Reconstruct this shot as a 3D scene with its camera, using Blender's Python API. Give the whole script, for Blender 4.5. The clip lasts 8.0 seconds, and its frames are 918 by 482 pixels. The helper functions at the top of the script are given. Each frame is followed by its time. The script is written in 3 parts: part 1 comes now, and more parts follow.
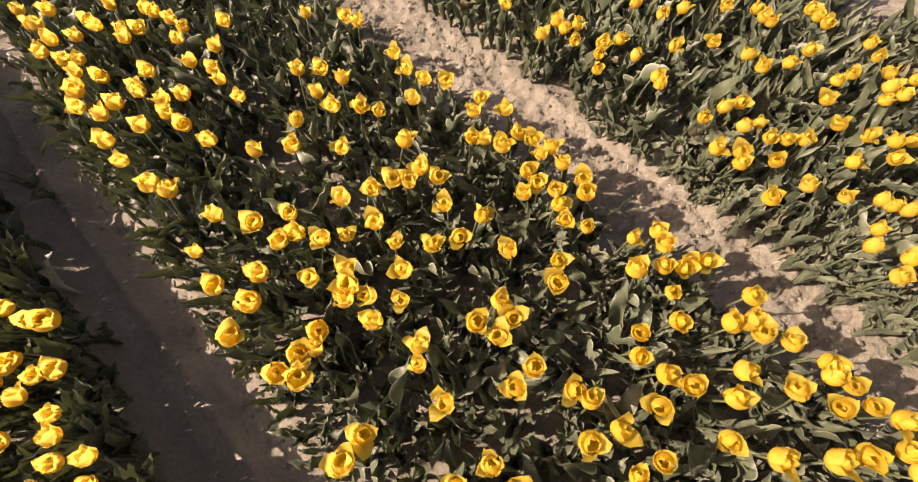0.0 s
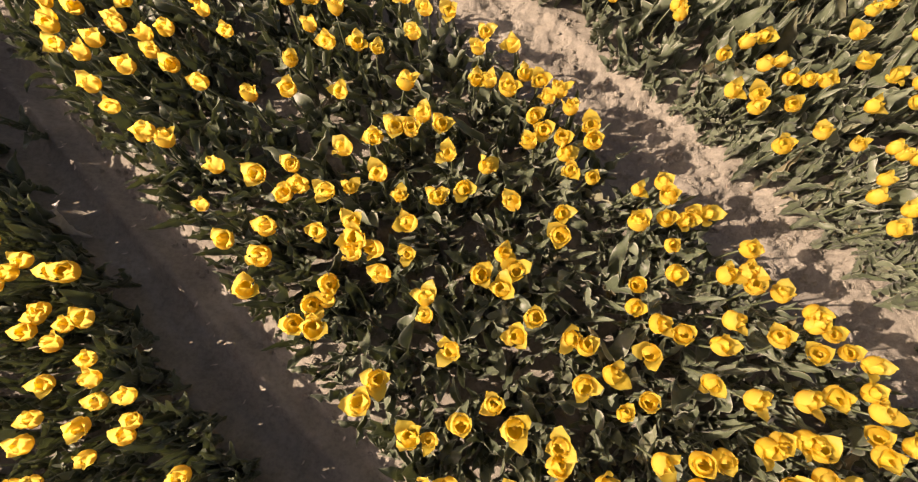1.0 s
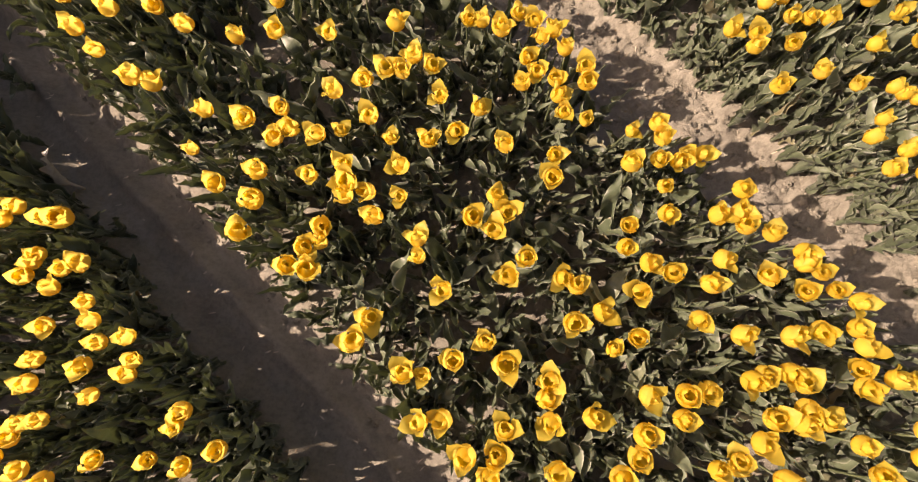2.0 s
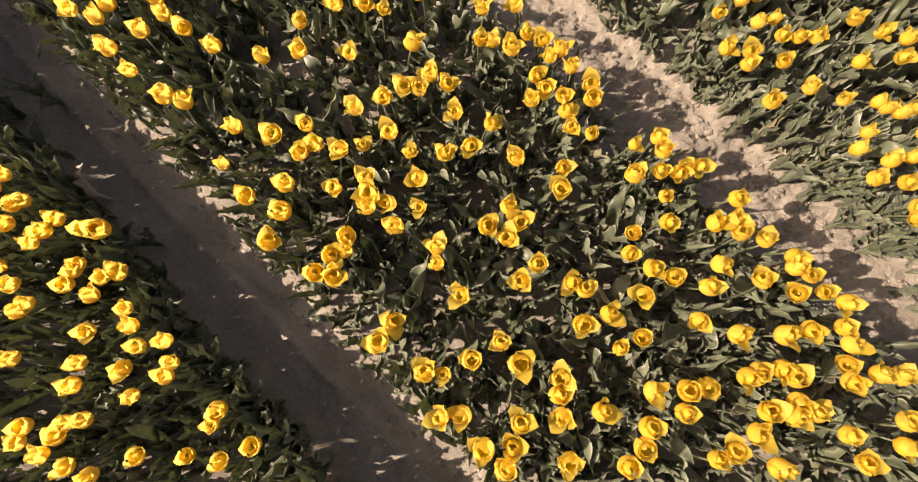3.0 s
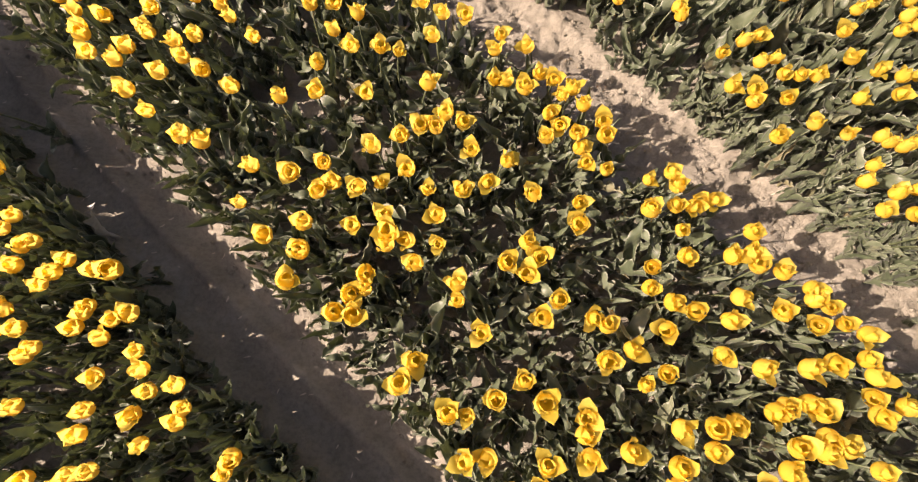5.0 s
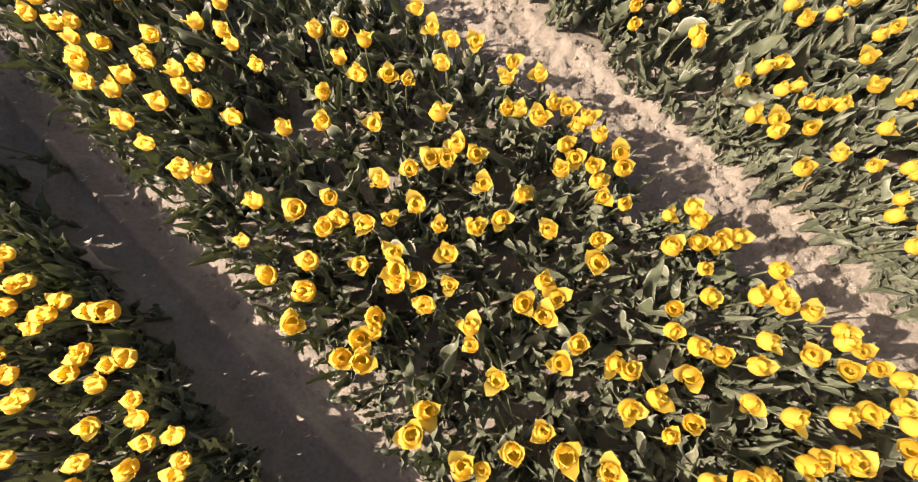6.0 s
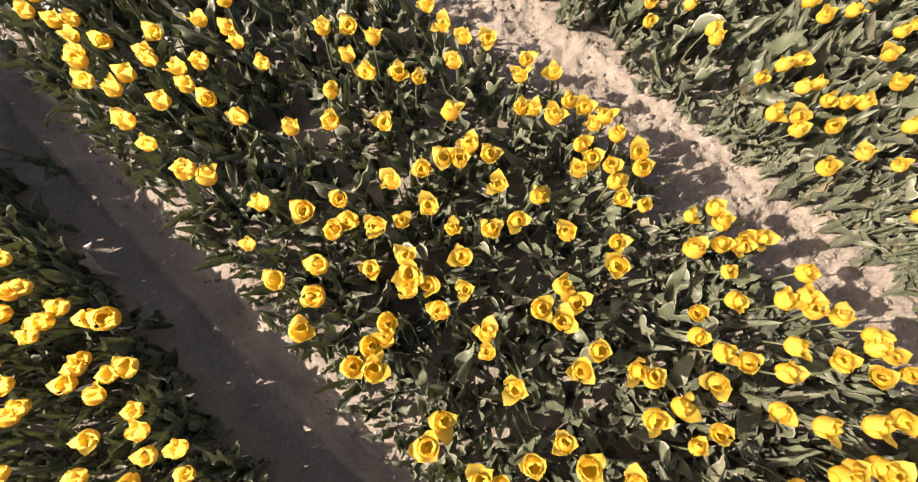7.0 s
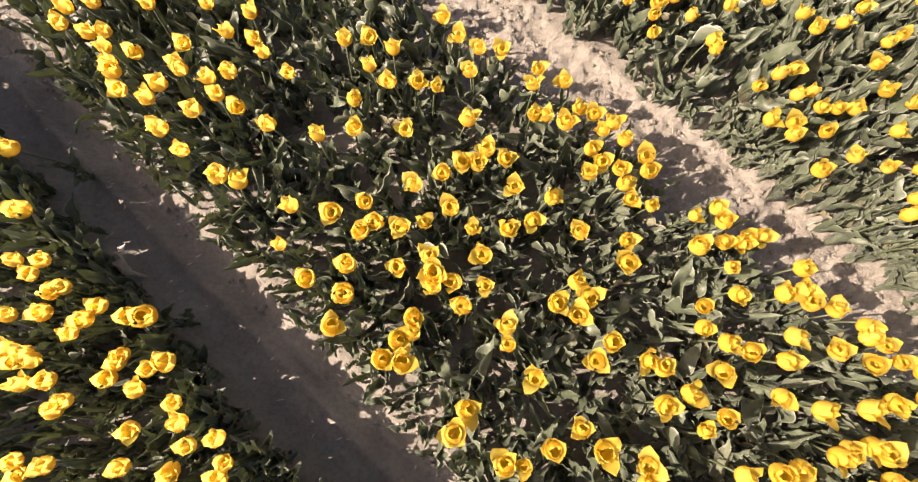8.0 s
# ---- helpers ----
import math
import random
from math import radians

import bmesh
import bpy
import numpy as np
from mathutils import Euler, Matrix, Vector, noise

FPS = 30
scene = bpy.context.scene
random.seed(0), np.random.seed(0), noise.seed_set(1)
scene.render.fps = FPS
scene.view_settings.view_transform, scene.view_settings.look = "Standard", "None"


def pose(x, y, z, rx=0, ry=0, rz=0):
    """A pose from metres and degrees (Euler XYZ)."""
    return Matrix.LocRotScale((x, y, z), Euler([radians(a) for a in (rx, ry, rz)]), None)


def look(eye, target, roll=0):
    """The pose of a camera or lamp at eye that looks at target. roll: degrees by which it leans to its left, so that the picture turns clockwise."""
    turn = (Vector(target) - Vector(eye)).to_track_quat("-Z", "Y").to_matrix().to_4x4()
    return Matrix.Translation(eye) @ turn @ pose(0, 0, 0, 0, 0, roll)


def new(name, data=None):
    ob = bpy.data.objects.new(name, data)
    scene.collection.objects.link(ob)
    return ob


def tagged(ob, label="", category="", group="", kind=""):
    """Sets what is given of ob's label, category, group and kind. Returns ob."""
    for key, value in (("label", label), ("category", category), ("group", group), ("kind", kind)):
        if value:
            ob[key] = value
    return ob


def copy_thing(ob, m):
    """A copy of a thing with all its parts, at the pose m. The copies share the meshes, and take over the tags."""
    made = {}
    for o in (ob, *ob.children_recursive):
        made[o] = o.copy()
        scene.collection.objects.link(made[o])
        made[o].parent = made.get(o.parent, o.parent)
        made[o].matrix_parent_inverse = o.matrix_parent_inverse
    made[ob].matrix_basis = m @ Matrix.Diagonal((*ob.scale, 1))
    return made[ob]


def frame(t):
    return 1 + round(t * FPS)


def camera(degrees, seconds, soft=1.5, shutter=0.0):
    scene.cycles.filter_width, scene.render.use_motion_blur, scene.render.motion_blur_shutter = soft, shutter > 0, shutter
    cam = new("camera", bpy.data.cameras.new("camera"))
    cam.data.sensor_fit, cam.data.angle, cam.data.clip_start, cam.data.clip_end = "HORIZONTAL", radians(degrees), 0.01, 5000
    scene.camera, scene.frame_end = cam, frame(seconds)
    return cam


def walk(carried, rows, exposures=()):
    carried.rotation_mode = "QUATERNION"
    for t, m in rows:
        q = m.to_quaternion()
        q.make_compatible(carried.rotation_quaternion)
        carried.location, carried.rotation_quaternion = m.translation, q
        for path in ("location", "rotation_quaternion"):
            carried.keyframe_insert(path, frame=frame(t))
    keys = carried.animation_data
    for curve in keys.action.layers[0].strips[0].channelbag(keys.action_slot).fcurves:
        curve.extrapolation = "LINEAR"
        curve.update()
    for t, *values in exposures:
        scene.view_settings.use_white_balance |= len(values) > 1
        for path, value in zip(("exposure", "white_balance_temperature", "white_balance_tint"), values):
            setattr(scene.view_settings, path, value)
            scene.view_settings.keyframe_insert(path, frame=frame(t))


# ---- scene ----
cam = camera(93.5, 8.0, 1.25)
PATH = [
    (0, (0.063, 0.018, 1.662), (0.018, 0.897, -0.134), -2.3),
    (0.5, (0.025, 0.154, 1.73), (-0.013, 0.808, -0.16), -2.7),
    (1, (0.05, 0.135, 1.725), (0.005, 0.636, -0.211), -4.5),
    (1.5, (0.08, 0.053, 1.693), (0.032, 0.466, -0.264), -6.2),
    (2.8, (0.032, 0.033, 1.777), (-0.005, 0.402, -0.188), -5.6),
    (3, (0.015, 0.048, 1.807), (-0.017, 0.423, -0.157), -5.0),
    (3.5, (0.012, 0.033, 1.827), (-0.015, 0.457, -0.127), -3.8),
    (4, (-0.021, 0.064, 1.827), (-0.042, 0.522, -0.12), -3.0),
    (5.3, (-0.105, 0.088, 1.806), (-0.098, 0.602, -0.127), -0.2),
    (5.5, (-0.122, 0.14, 1.806), (-0.12, 0.66, -0.125), -0.7),
    (6, (-0.118, 0.21, 1.778), (-0.112, 0.729, -0.153), -0.4),
    (6.5, (-0.14, 0.177, 1.72), (-0.128, 0.714, -0.207), 0.1),
    (7, (-0.17, 0.221, 1.725), (-0.157, 0.758, -0.201), 0.1),
    (7.5, (-0.235, 0.222, 1.767), (-0.204, 0.763, -0.158), 1.8),
    (8, (-0.257, 0.186, 1.801), (-0.22, 0.739, -0.12), 2.1),
]
walk(cam, [(t, look(eye, target, roll)) for t, eye, target, roll in PATH], [(0.0, 1.07, 8050, 35), (1.5, 1.06, 8050, 35), (3.5, 1.19, 7800, 34), (5.5, 1.34, 7500, 34), (8.0, 1.46, 7200, 34)])

# ---- light ----
SUN_ELEVATION, SUN_FROM = radians(37), radians(187)   # the sun stands low, over the -x side
world = bpy.data.worlds.new("World")
scene.world = world
world.use_nodes = True
wn = world.node_tree.nodes
sky = wn.new("ShaderNodeTexSky")
sky.sky_type, sky.sun_disc = "NISHITA", False
sky.air_density, sky.dust_density, sky.ozone_density = 0.75, 4.2, 0.5
sky.sun_elevation, sky.sun_rotation = SUN_ELEVATION, radians(90) - SUN_FROM
world.node_tree.links.new(sky.outputs[0], wn["Background"].inputs[0])
wn["Background"].inputs[1].default_value = 0.086
sun = new("sun", bpy.data.lights.new("sun", "SUN"))
sun.data.energy, sun.data.angle, sun.data.color = 5.0, radians(0.55), (1.0, 0.93, 0.82)
toward = Vector((math.cos(SUN_FROM) * math.cos(SUN_ELEVATION), math.sin(SUN_FROM) * math.cos(SUN_ELEVATION), math.sin(SUN_ELEVATION)))
sun.matrix_basis = look(toward * 30, (0, 0, 0))

# ---- plan: beds run along ALONG, lie side by side along ACROSS ----
ALONG, ACROSS = Vector((0.724, -0.690, 0)), Vector((0.690, 0.724, 0))
BEDS = {"left": (-1.75, -0.645), "centre": (-0.25, 1.04), "right": (1.53, 3.15)}


def uv(x, y):
    return x * ALONG.x + y * ALONG.y, x * ACROSS.x + y * ACROSS.y


# ---- materials ----
def material(name):
    m = bpy.data.materials.new(name)
    m.use_nodes = True
    n = m.node_tree.nodes
    return m, n, m.node_tree.links, n["Principled BSDF"]


def noise_node(n, l, scale, detail=4.0, rough=0.6, coords=None):
    k = n.new("ShaderNodeTexNoise")
    k.inputs["Scale"].default_value, k.inputs["Detail"].default_value, k.inputs["Roughness"].default_value = scale, detail, rough
    if coords is not None:
        l.new(coords, k.inputs["Vector"])
    return k


def ramp_node(n, l, source, stops):
    r = n.new("ShaderNodeValToRGB")
    e = r.color_ramp.elements
    while len(e) < len(stops):
        e.new(0.5)
    for k, (at, c) in zip(e, stops):
        k.position, k.color = at, (*c, 1)
    l.new(source, r.inputs[0])
    return r


def mix_node(n, l, a, b, fac, how="MIX"):
    k = n.new("ShaderNodeMix")
    k.data_type, k.blend_type = "RGBA", how
    for socket, v in ((k.inputs[0], fac), (k.inputs[6], a), (k.inputs[7], b)):
        if isinstance(v, (int, float)):
            socket.default_value = v
        elif isinstance(v, tuple):
            socket.default_value = (*v, 1)
        else:
            l.new(v, socket)
    return k.outputs[2]


def soil_material():
    m, n, l, b = material("dry_soil")
    g = n.new("ShaderNodeTexCoord").outputs["Object"]
    big = ramp_node(n, l, noise_node(n, l, 3.5, 5, 0.6, g).outputs[0], [(0.3, (0.200, 0.190, 0.148)), (0.55, (0.275, 0.263, 0.207)), (0.75, (0.335, 0.322, 0.258))])
    fine = ramp_node(n, l, noise_node(n, l, 48, 8, 0.75, g).outputs[0], [(0.32, (0.52, 0.50, 0.47)), (0.58, (1.05, 1.05, 1.05))])
    l.new(mix_node(n, l, big.outputs[0], fine.outputs[0], 0.6, "MULTIPLY"), b.inputs["Base Color"])
    b.inputs["Roughness"].default_value = 0.95
    b.inputs["Specular IOR Level"].default_value = 0.15
    lump = n.new("ShaderNodeTexVoronoi")
    lump.feature = "SMOOTH_F1"
    lump.inputs["Scale"].default_value = 75
    l.new(g, lump.inputs["Vector"])
    height = mix_node(n, l, noise_node(n, l, 120, 6, 0.75, g).outputs[0], lump.outputs[0], 0.12)
    bump = n.new("ShaderNodeBump")
    bump.inputs["Strength"].default_value, bump.inputs["Distance"].default_value = 0.8, 0.018
    l.new(height, bump.inputs["Height"])
    l.new(bump.outputs[0], b.inputs["Normal"])
    return m


def leaf_material(name, pick):
    m, n, l, b = material(name)
    g = n.new("ShaderNodeTexCoord").outputs["Object"]
    if pick == "island":
        rnd = n.new("ShaderNodeNewGeometry").outputs["Random Per Island"]
    else:
        rnd = n.new("ShaderNodeObjectInfo").outputs["Random"]
    tone = ramp_node(n, l, rnd, [(0.0, (0.048, 0.065, 0.036)), (0.5, (0.075, 0.096, 0.055)), (0.95, (0.112, 0.138, 0.087)), (1.0, (0.15, 0.135, 0.072))])
    blotch = ramp_node(n, l, noise_node(n, l, 38, 4, 0.6, g).outputs[0], [(0.35, (0.75, 0.78, 0.72)), (0.65, (1.15, 1.12, 1.15))])
    col = mix_node(n, l, tone.outputs[0], blotch.outputs[0], 0.7, "MULTIPLY")
    rim = n.new("ShaderNodeAttribute")
    rim.attribute_name = "margin"
    # glint of the curled margin, painted as a paler edge colour
    pale = ramp_node(n, l, rim.outputs["Fac"], [(0.91, (0, 0, 0)), (1.0, (0.46, 0.46, 0.46))])
    col = mix_node(n, l, col, (0.48, 0.50, 0.38), pale.outputs[0])
    l.new(col, b.inputs["Base Color"])
    b.inputs["Roughness"].default_value = 0.43
    b.inputs["Sheen Weight"].default_value, b.inputs["Sheen Roughness"].default_value = 0.08, 0.4
    b.inputs["Specular IOR Level"].default_value = 0.32
    grain = noise_node(n, l, 160, 3, 0.6, g)
    bump = n.new("ShaderNodeBump")
    bump.inputs["Strength"].default_value, bump.inputs["Distance"].default_value = 0.25, 0.004
    l.new(grain.outputs[0], bump.inputs["Height"])
    l.new(bump.outputs[0], b.inputs["Normal"])
    t = n.new("ShaderNodeBsdfTranslucent")
    t.inputs[0].default_value = (0.16, 0.21, 0.06, 1)
    mix = n.new("ShaderNodeMixShader")
    mix.inputs[0].default_value = 0.075
    l.new(b.outputs[0], mix.inputs[1])
    l.new(t.outputs[0], mix.inputs[2])
    l.new(mix.outputs[0], n["Material Output"].inputs[0])
    return m


def petal_material(name, pick):
    m, n, l, b = material(name)
    g = n.new("ShaderNodeTexCoord").outputs["Object"]
    if pick == "island":
        rnd = n.new("ShaderNodeNewGeometry").outputs["Random Per Island"]
    else:
        rnd = n.new("ShaderNodeObjectInfo").outputs["Random"]
    tone = ramp_node(n, l, rnd, [(0.0, (0.62, 0.50, 0.062)), (0.6, (0.65, 0.535, 0.080)), (1.0, (0.68, 0.57, 0.105))])
    vein = ramp_node(n, l, noise_node(n, l, 90, 3, 0.5, g).outputs[0], [(0.3, (0.94, 0.91, 0.80)), (0.6, (1, 1, 1))])
    col = mix_node(n, l, tone.outputs[0], vein.outputs[0], 0.6, "MULTIPLY")
    l.new(col, b.inputs["Base Color"])
    b.inputs["Roughness"].default_value = 0.5
    b.inputs["Specular IOR Level"].default_value = 0.35
    t = n.new("ShaderNodeBsdfTranslucent")
    t.inputs[0].default_value = (0.88, 0.675, 0.125, 1)
    mix = n.new("ShaderNodeMixShader")
    mix.inputs[0].default_value = 0.67
    l.new(b.outputs[0], mix.inputs[1])
    l.new(t.outputs[0], mix.inputs[2])
    l.new(mix.outputs[0], n["Material Output"].inputs[0])
    return m


def plain_material(name, colour, rough=0.6, spread=0.25, scale=60):
    m, n, l, b = material(name)
    g = n.new("ShaderNodeTexCoord").outputs["Object"]
    dark = tuple(c * (1 - spread) for c in colour)
    r = ramp_node(n, l, noise_node(n, l, scale, 4, 0.6, g).outputs[0], [(0.35, dark), (0.65, colour)])
    l.new(r.outputs[0], b.inputs["Base Color"])
    b.inputs["Roughness"].default_value = rough
    return m


SOIL = soil_material()
LEAF, LEAF_STUFF = leaf_material("tulip_leaf", "object"), leaf_material("tulip_leaf_mass", "island")
PETAL, PETAL_STUFF = petal_material("yellow_petal", "object"), petal_material("yellow_petal_mass", "island")
STEM = plain_material("tulip_stem", (0.075, 0.095, 0.045), 0.5)
CENTRE = plain_material("flower_centre", (0.50, 0.35, 0.05), 0.85)
STRAW = plain_material("dry_straw", (0.55, 0.48, 0.36), 0.8)


# ---- ground: one sheet, fine under the beds and paths, coarse to the horizon ----
def step(a, b, x):
    t = min(1.0, max(0.0, (x - a) / (b - a)))
    return t * t * (3 - 2 * t)


def ground_z(x, y):
    u, v = uv(x, y)
    w = v + 0.035 * noise.noise((u * 2.2, v * 0.6, 3.0))
    z = 0.035
    z -= 0.085 * step(-0.74, -0.62, w) * (1 - step(-0.42, -0.30, w))
    z += 0.034 * math.exp(-((w + 0.50) / 0.035) ** 2) - 0.012 * math.exp(-((w + 0.42) / 0.04) ** 2)
    z -= 0.030 * step(1.10, 1.20, w) * (1 - step(1.42, 1.52, w))
    z -= 0.060 * step(-2.55, -2.40, w) * (1 - step(-2.3, -2.2, w)) if w < -2 else 0
    p = Vector((x, y, 0))
    rough = 0.6 if -0.70 < w < -0.38 else 1.5 if 1.1 < w < 1.5 else 1.0
    z += rough * (0.016 * noise.noise(p * 7) + 0.010 * noise.noise(p * 19) + (0.022 if rough > 1.2 else 0.007) * (abs(noise.noise(p * 26)) + 0.6 * noise.noise(p * 58)))
    return z


def spread(core_lo, core_hi, pitch, reach):
    inner = list(np.arange(core_lo, core_hi, pitch))
    s, a, b = 0.05, core_lo, core_hi
    lo, hi = [], []
    while b < reach:
        a, b = a - s, b + s
        lo.append(a)
        hi.append(b)
        s *= 1.2
    return lo[::-1] + inner + hi


def mesh_object(name, verts, faces, mat, smooth=True):
    me = bpy.data.meshes.new(name)
    me.from_pydata([tuple(v) for v in verts], [], faces)
    me.materials.append(mat)
    if smooth:
        me.polygons.foreach_set("use_smooth", [True] * len(me.polygons))
    me.update()
    return me


def build_ground():
    xs, ys = spread(-2.9, 2.9, 0.0148, 2500), spread(-1.2, 2.9, 0.0148, 2500)
    verts = []
    for y in ys:
        for x in xs:
            beyond = max(abs(x) - 2.9, y - 2.9, -1.2 - y)
            level = step(0.05, 1.0, beyond)         # past the beds the field runs level to the horizon
            verts.append((x, y, 0.035 if level == 1 else ground_z(x, y) * (1 - level) + 0.035 * level))
    w = len(xs)
    faces = [(j * w + i, j * w + i + 1, (j + 1) * w + i + 1, (j + 1) * w + i) for j in range(len(ys) - 1) for i in range(w - 1)]
    ob = new("ground", mesh_object("ground", verts, faces, SOIL))
    tagged(ob, "dry crumbly sandy field soil with beds and paths", "soil", kind="structure")


build_ground()


# ---- tulip leaves ----
COLUMNS = (-1.0, -0.82, -0.45, 0.0, 0.45, 0.82, 1.0)


def leaf_shape(rng, length, width, rise, bend, rows=26, turn=2.0):
    """A broad leaf with ruffled margins, folded like a gutter at its base, from the origin along +x."""
    verts, x, y, z, slope = [], 0.006, 0.0, 0.0, rise
    seed, waves, twist = rng.uniform(0, 50), rng.uniform(0.30, 0.62), rng.uniform(-turn, turn)
    rate, skew, lean = rng.uniform(20, 34), rng.uniform(-0.5, 0.5), rng.uniform(0.3, 0.75)
    roll_rate, full = rng.uniform(5, 10), rng.uniform(2.4, 3.4)
    for i in range(rows + 1):
        s = i / rows
        half = width * 0.5 * max(0.03, min(1, 0.45 + 1.5 * s) * (1 - s ** full) ** 0.85)
        fold = 0.75 * (1 - s) ** 0.9 + lean
        roll = twist * s * s + 0.35 * math.sin(seed * 5 + roll_rate * s) * s
        for k in COLUMNS:
            side = 1.0 if k > 0 else 0.85
            ripple = waves * half * (abs(k) ** 2.5) * math.sin(seed + side * s * rate + 1.3 * math.sin(seed + 9 * s) + (2.4 if k > 0 else 0)) * min(1, 3 * s)
            ripple += 0.26 * half * math.sin(seed * 2 + s * 9 + k * 2.2) + 0.10 * half * math.sin(seed * 3 + s * 19 - k * 4)
            across, up = k * half * math.cos(fold * abs(k)), abs(k) * half * math.sin(fold * abs(k)) + ripple
            across, up = across * math.cos(roll) - up * math.sin(roll), across * math.sin(roll) + up * math.cos(roll)
            verts.append((x - up * math.sin(slope), y + across, z + up * math.cos(slope)))
        d = length / rows
        x, z = x + d * math.cos(slope), z + d * math.sin(slope)
        y += d * skew * s
        slope -= bend / rows * (0.3 + 1.5 * s)
    n = len(COLUMNS)
    faces = [(i * n + k, i * n + k + 1, i * n + k + n + 1, i * n + k + n) for i in range(rows) for k in range(n - 1)]
    return verts, faces


def mark_margin(me):
    """For the painted edge glint of the leaves: an attribute from 0 at the midrib to 1 at the edge."""
    a = me.attributes.new("margin", "FLOAT", "POINT")
    a.data.foreach_set("value", np.tile(np.abs(np.array(COLUMNS)), len(me.vertices) // len(COLUMNS)).astype(np.float32))
    return me


leaf_rng = random.Random(5)
LEAF_SHAPES, UPRIGHT = [], 10        # the first ten stand upright, as on the edges of the beds
for i in range(34):
    bend = leaf_rng.uniform(5, 35) if i < UPRIGHT else leaf_rng.uniform(20, 90) if i % 4 else 130
    LEAF_SHAPES.append(leaf_shape(leaf_rng, leaf_rng.uniform(0.19, 0.30), leaf_rng.uniform(0.056, 0.102),
                                  radians(leaf_rng.uniform(72, 90)), radians(bend), turn=0.7 if i < UPRIGHT else 2.0))
LEAF_MESHES = [mark_margin(mesh_object("leaf", v, f, LEAF)) for v, f in LEAF_SHAPES]


# ---- tulip blooms ----
def petal_shape(rng, height, radius, flare, inner, rows=10, spread_out=-0.2):
    """One petal of a cup about the z axis, its middle towards +x: a full belly, then a flaring pointed tip."""
    verts, seed = [], rng.uniform(0, 60)
    belly = radius * (0.82 if inner else 1.0)
    half_angle = rng.uniform(1.02, 1.20)
    tip, lean = flare * rng.uniform(0.55, 1.5), (0.4 * spread_out - rng.uniform(0.30, 0.78) if inner else spread_out + rng.uniform(-0.24, 0.24))
    fold, side, crease = rng.uniform(-0.10, 0.12), rng.uniform(-0.14, 0.14), rng.uniform(0.0012, 0.0032)
    columns = (-1.0, -0.7, -0.35, 0.0, 0.35, 0.7, 1.0)
    for i in range(rows + 1):
        s = i / rows
        q = max(0.0, s - 0.42) / 0.58
        r = belly * math.sin(min(1.0, s / 0.42) * math.pi / 2) ** 0.62 + belly * (lean * q + tip * q ** 3.0)
        r = max(r, 0.0035)
        z = height * s ** 0.95 * (1 - 0.14 * max(0.0, tip) * s * s)
        q = max(0.0, s - 0.48) / 0.52
        w = half_angle * belly * (0.32 + 0.68 * math.sin(min(1.0, s / 0.5) * math.pi / 2)) * (0.03 + 0.97 * (1 - q ** 3.0))
        for k in columns:
            ang = k * w / max(r, 0.6 * belly) + side * s * s
            rr = r * (1 + fold * k * k * s) - crease * (1 - abs(k)) ** 2 * math.sin(math.pi * s)
            rr += (0.0022 * math.sin(seed + 8 * s + 2 * k) + 0.0019 * math.sin(seed * 3 + 24 * s + 5 * k)) * k * k * min(1, 2 * s)
            zz = z + 0.0034 * math.sin(seed * 2 + 19 * s + 4 * k) * s * abs(k)
            verts.append((rr * math.cos(ang), rr * math.sin(ang), zz))
    n = len(columns)
    faces = [(i * n + k, i * n + k + 1, i * n + k + n + 1, i * n + k + n) for i in range(rows) for k in range(n - 1)]
    return verts, faces


def tube(points, radii, sides=6):
    verts, faces = [], []
    for (x, y, z), r in zip(points, radii):
        for k in range(sides):
            a = 2 * math.pi * k / sides
            verts.append((x + r * math.cos(a), y + r * math.sin(a), z))
    for i in range(len(points) - 1):
        for k in range(sides):
            a, b = i * sides + k, i * sides + (k + 1) % sides
            faces.append((a, b, b + sides, a + sides))
    n = len(points) - 1
    faces.append(tuple(n * sides + k for k in range(sides)))
    faces.append(tuple(reversed(range(sides))))
    return verts, faces


def centre_shape(height):
    return tube([(0, 0, 0.001), (0, 0, height * 0.18), (0, 0, height * 0.30), (0, 0, height * 0.33)], [0.0034, 0.0040, 0.0062, 0.0030])


STEM_TOP = 0.322        # where a bloom sits on a tulip of the common height
BLOOM_MID = 0.36


def part(name, me, parent, m=None, label=""):
    ob = new(name, me)
    ob.parent = parent
    if m is not None:
        ob.matrix_basis = m
    return tagged(ob, label)


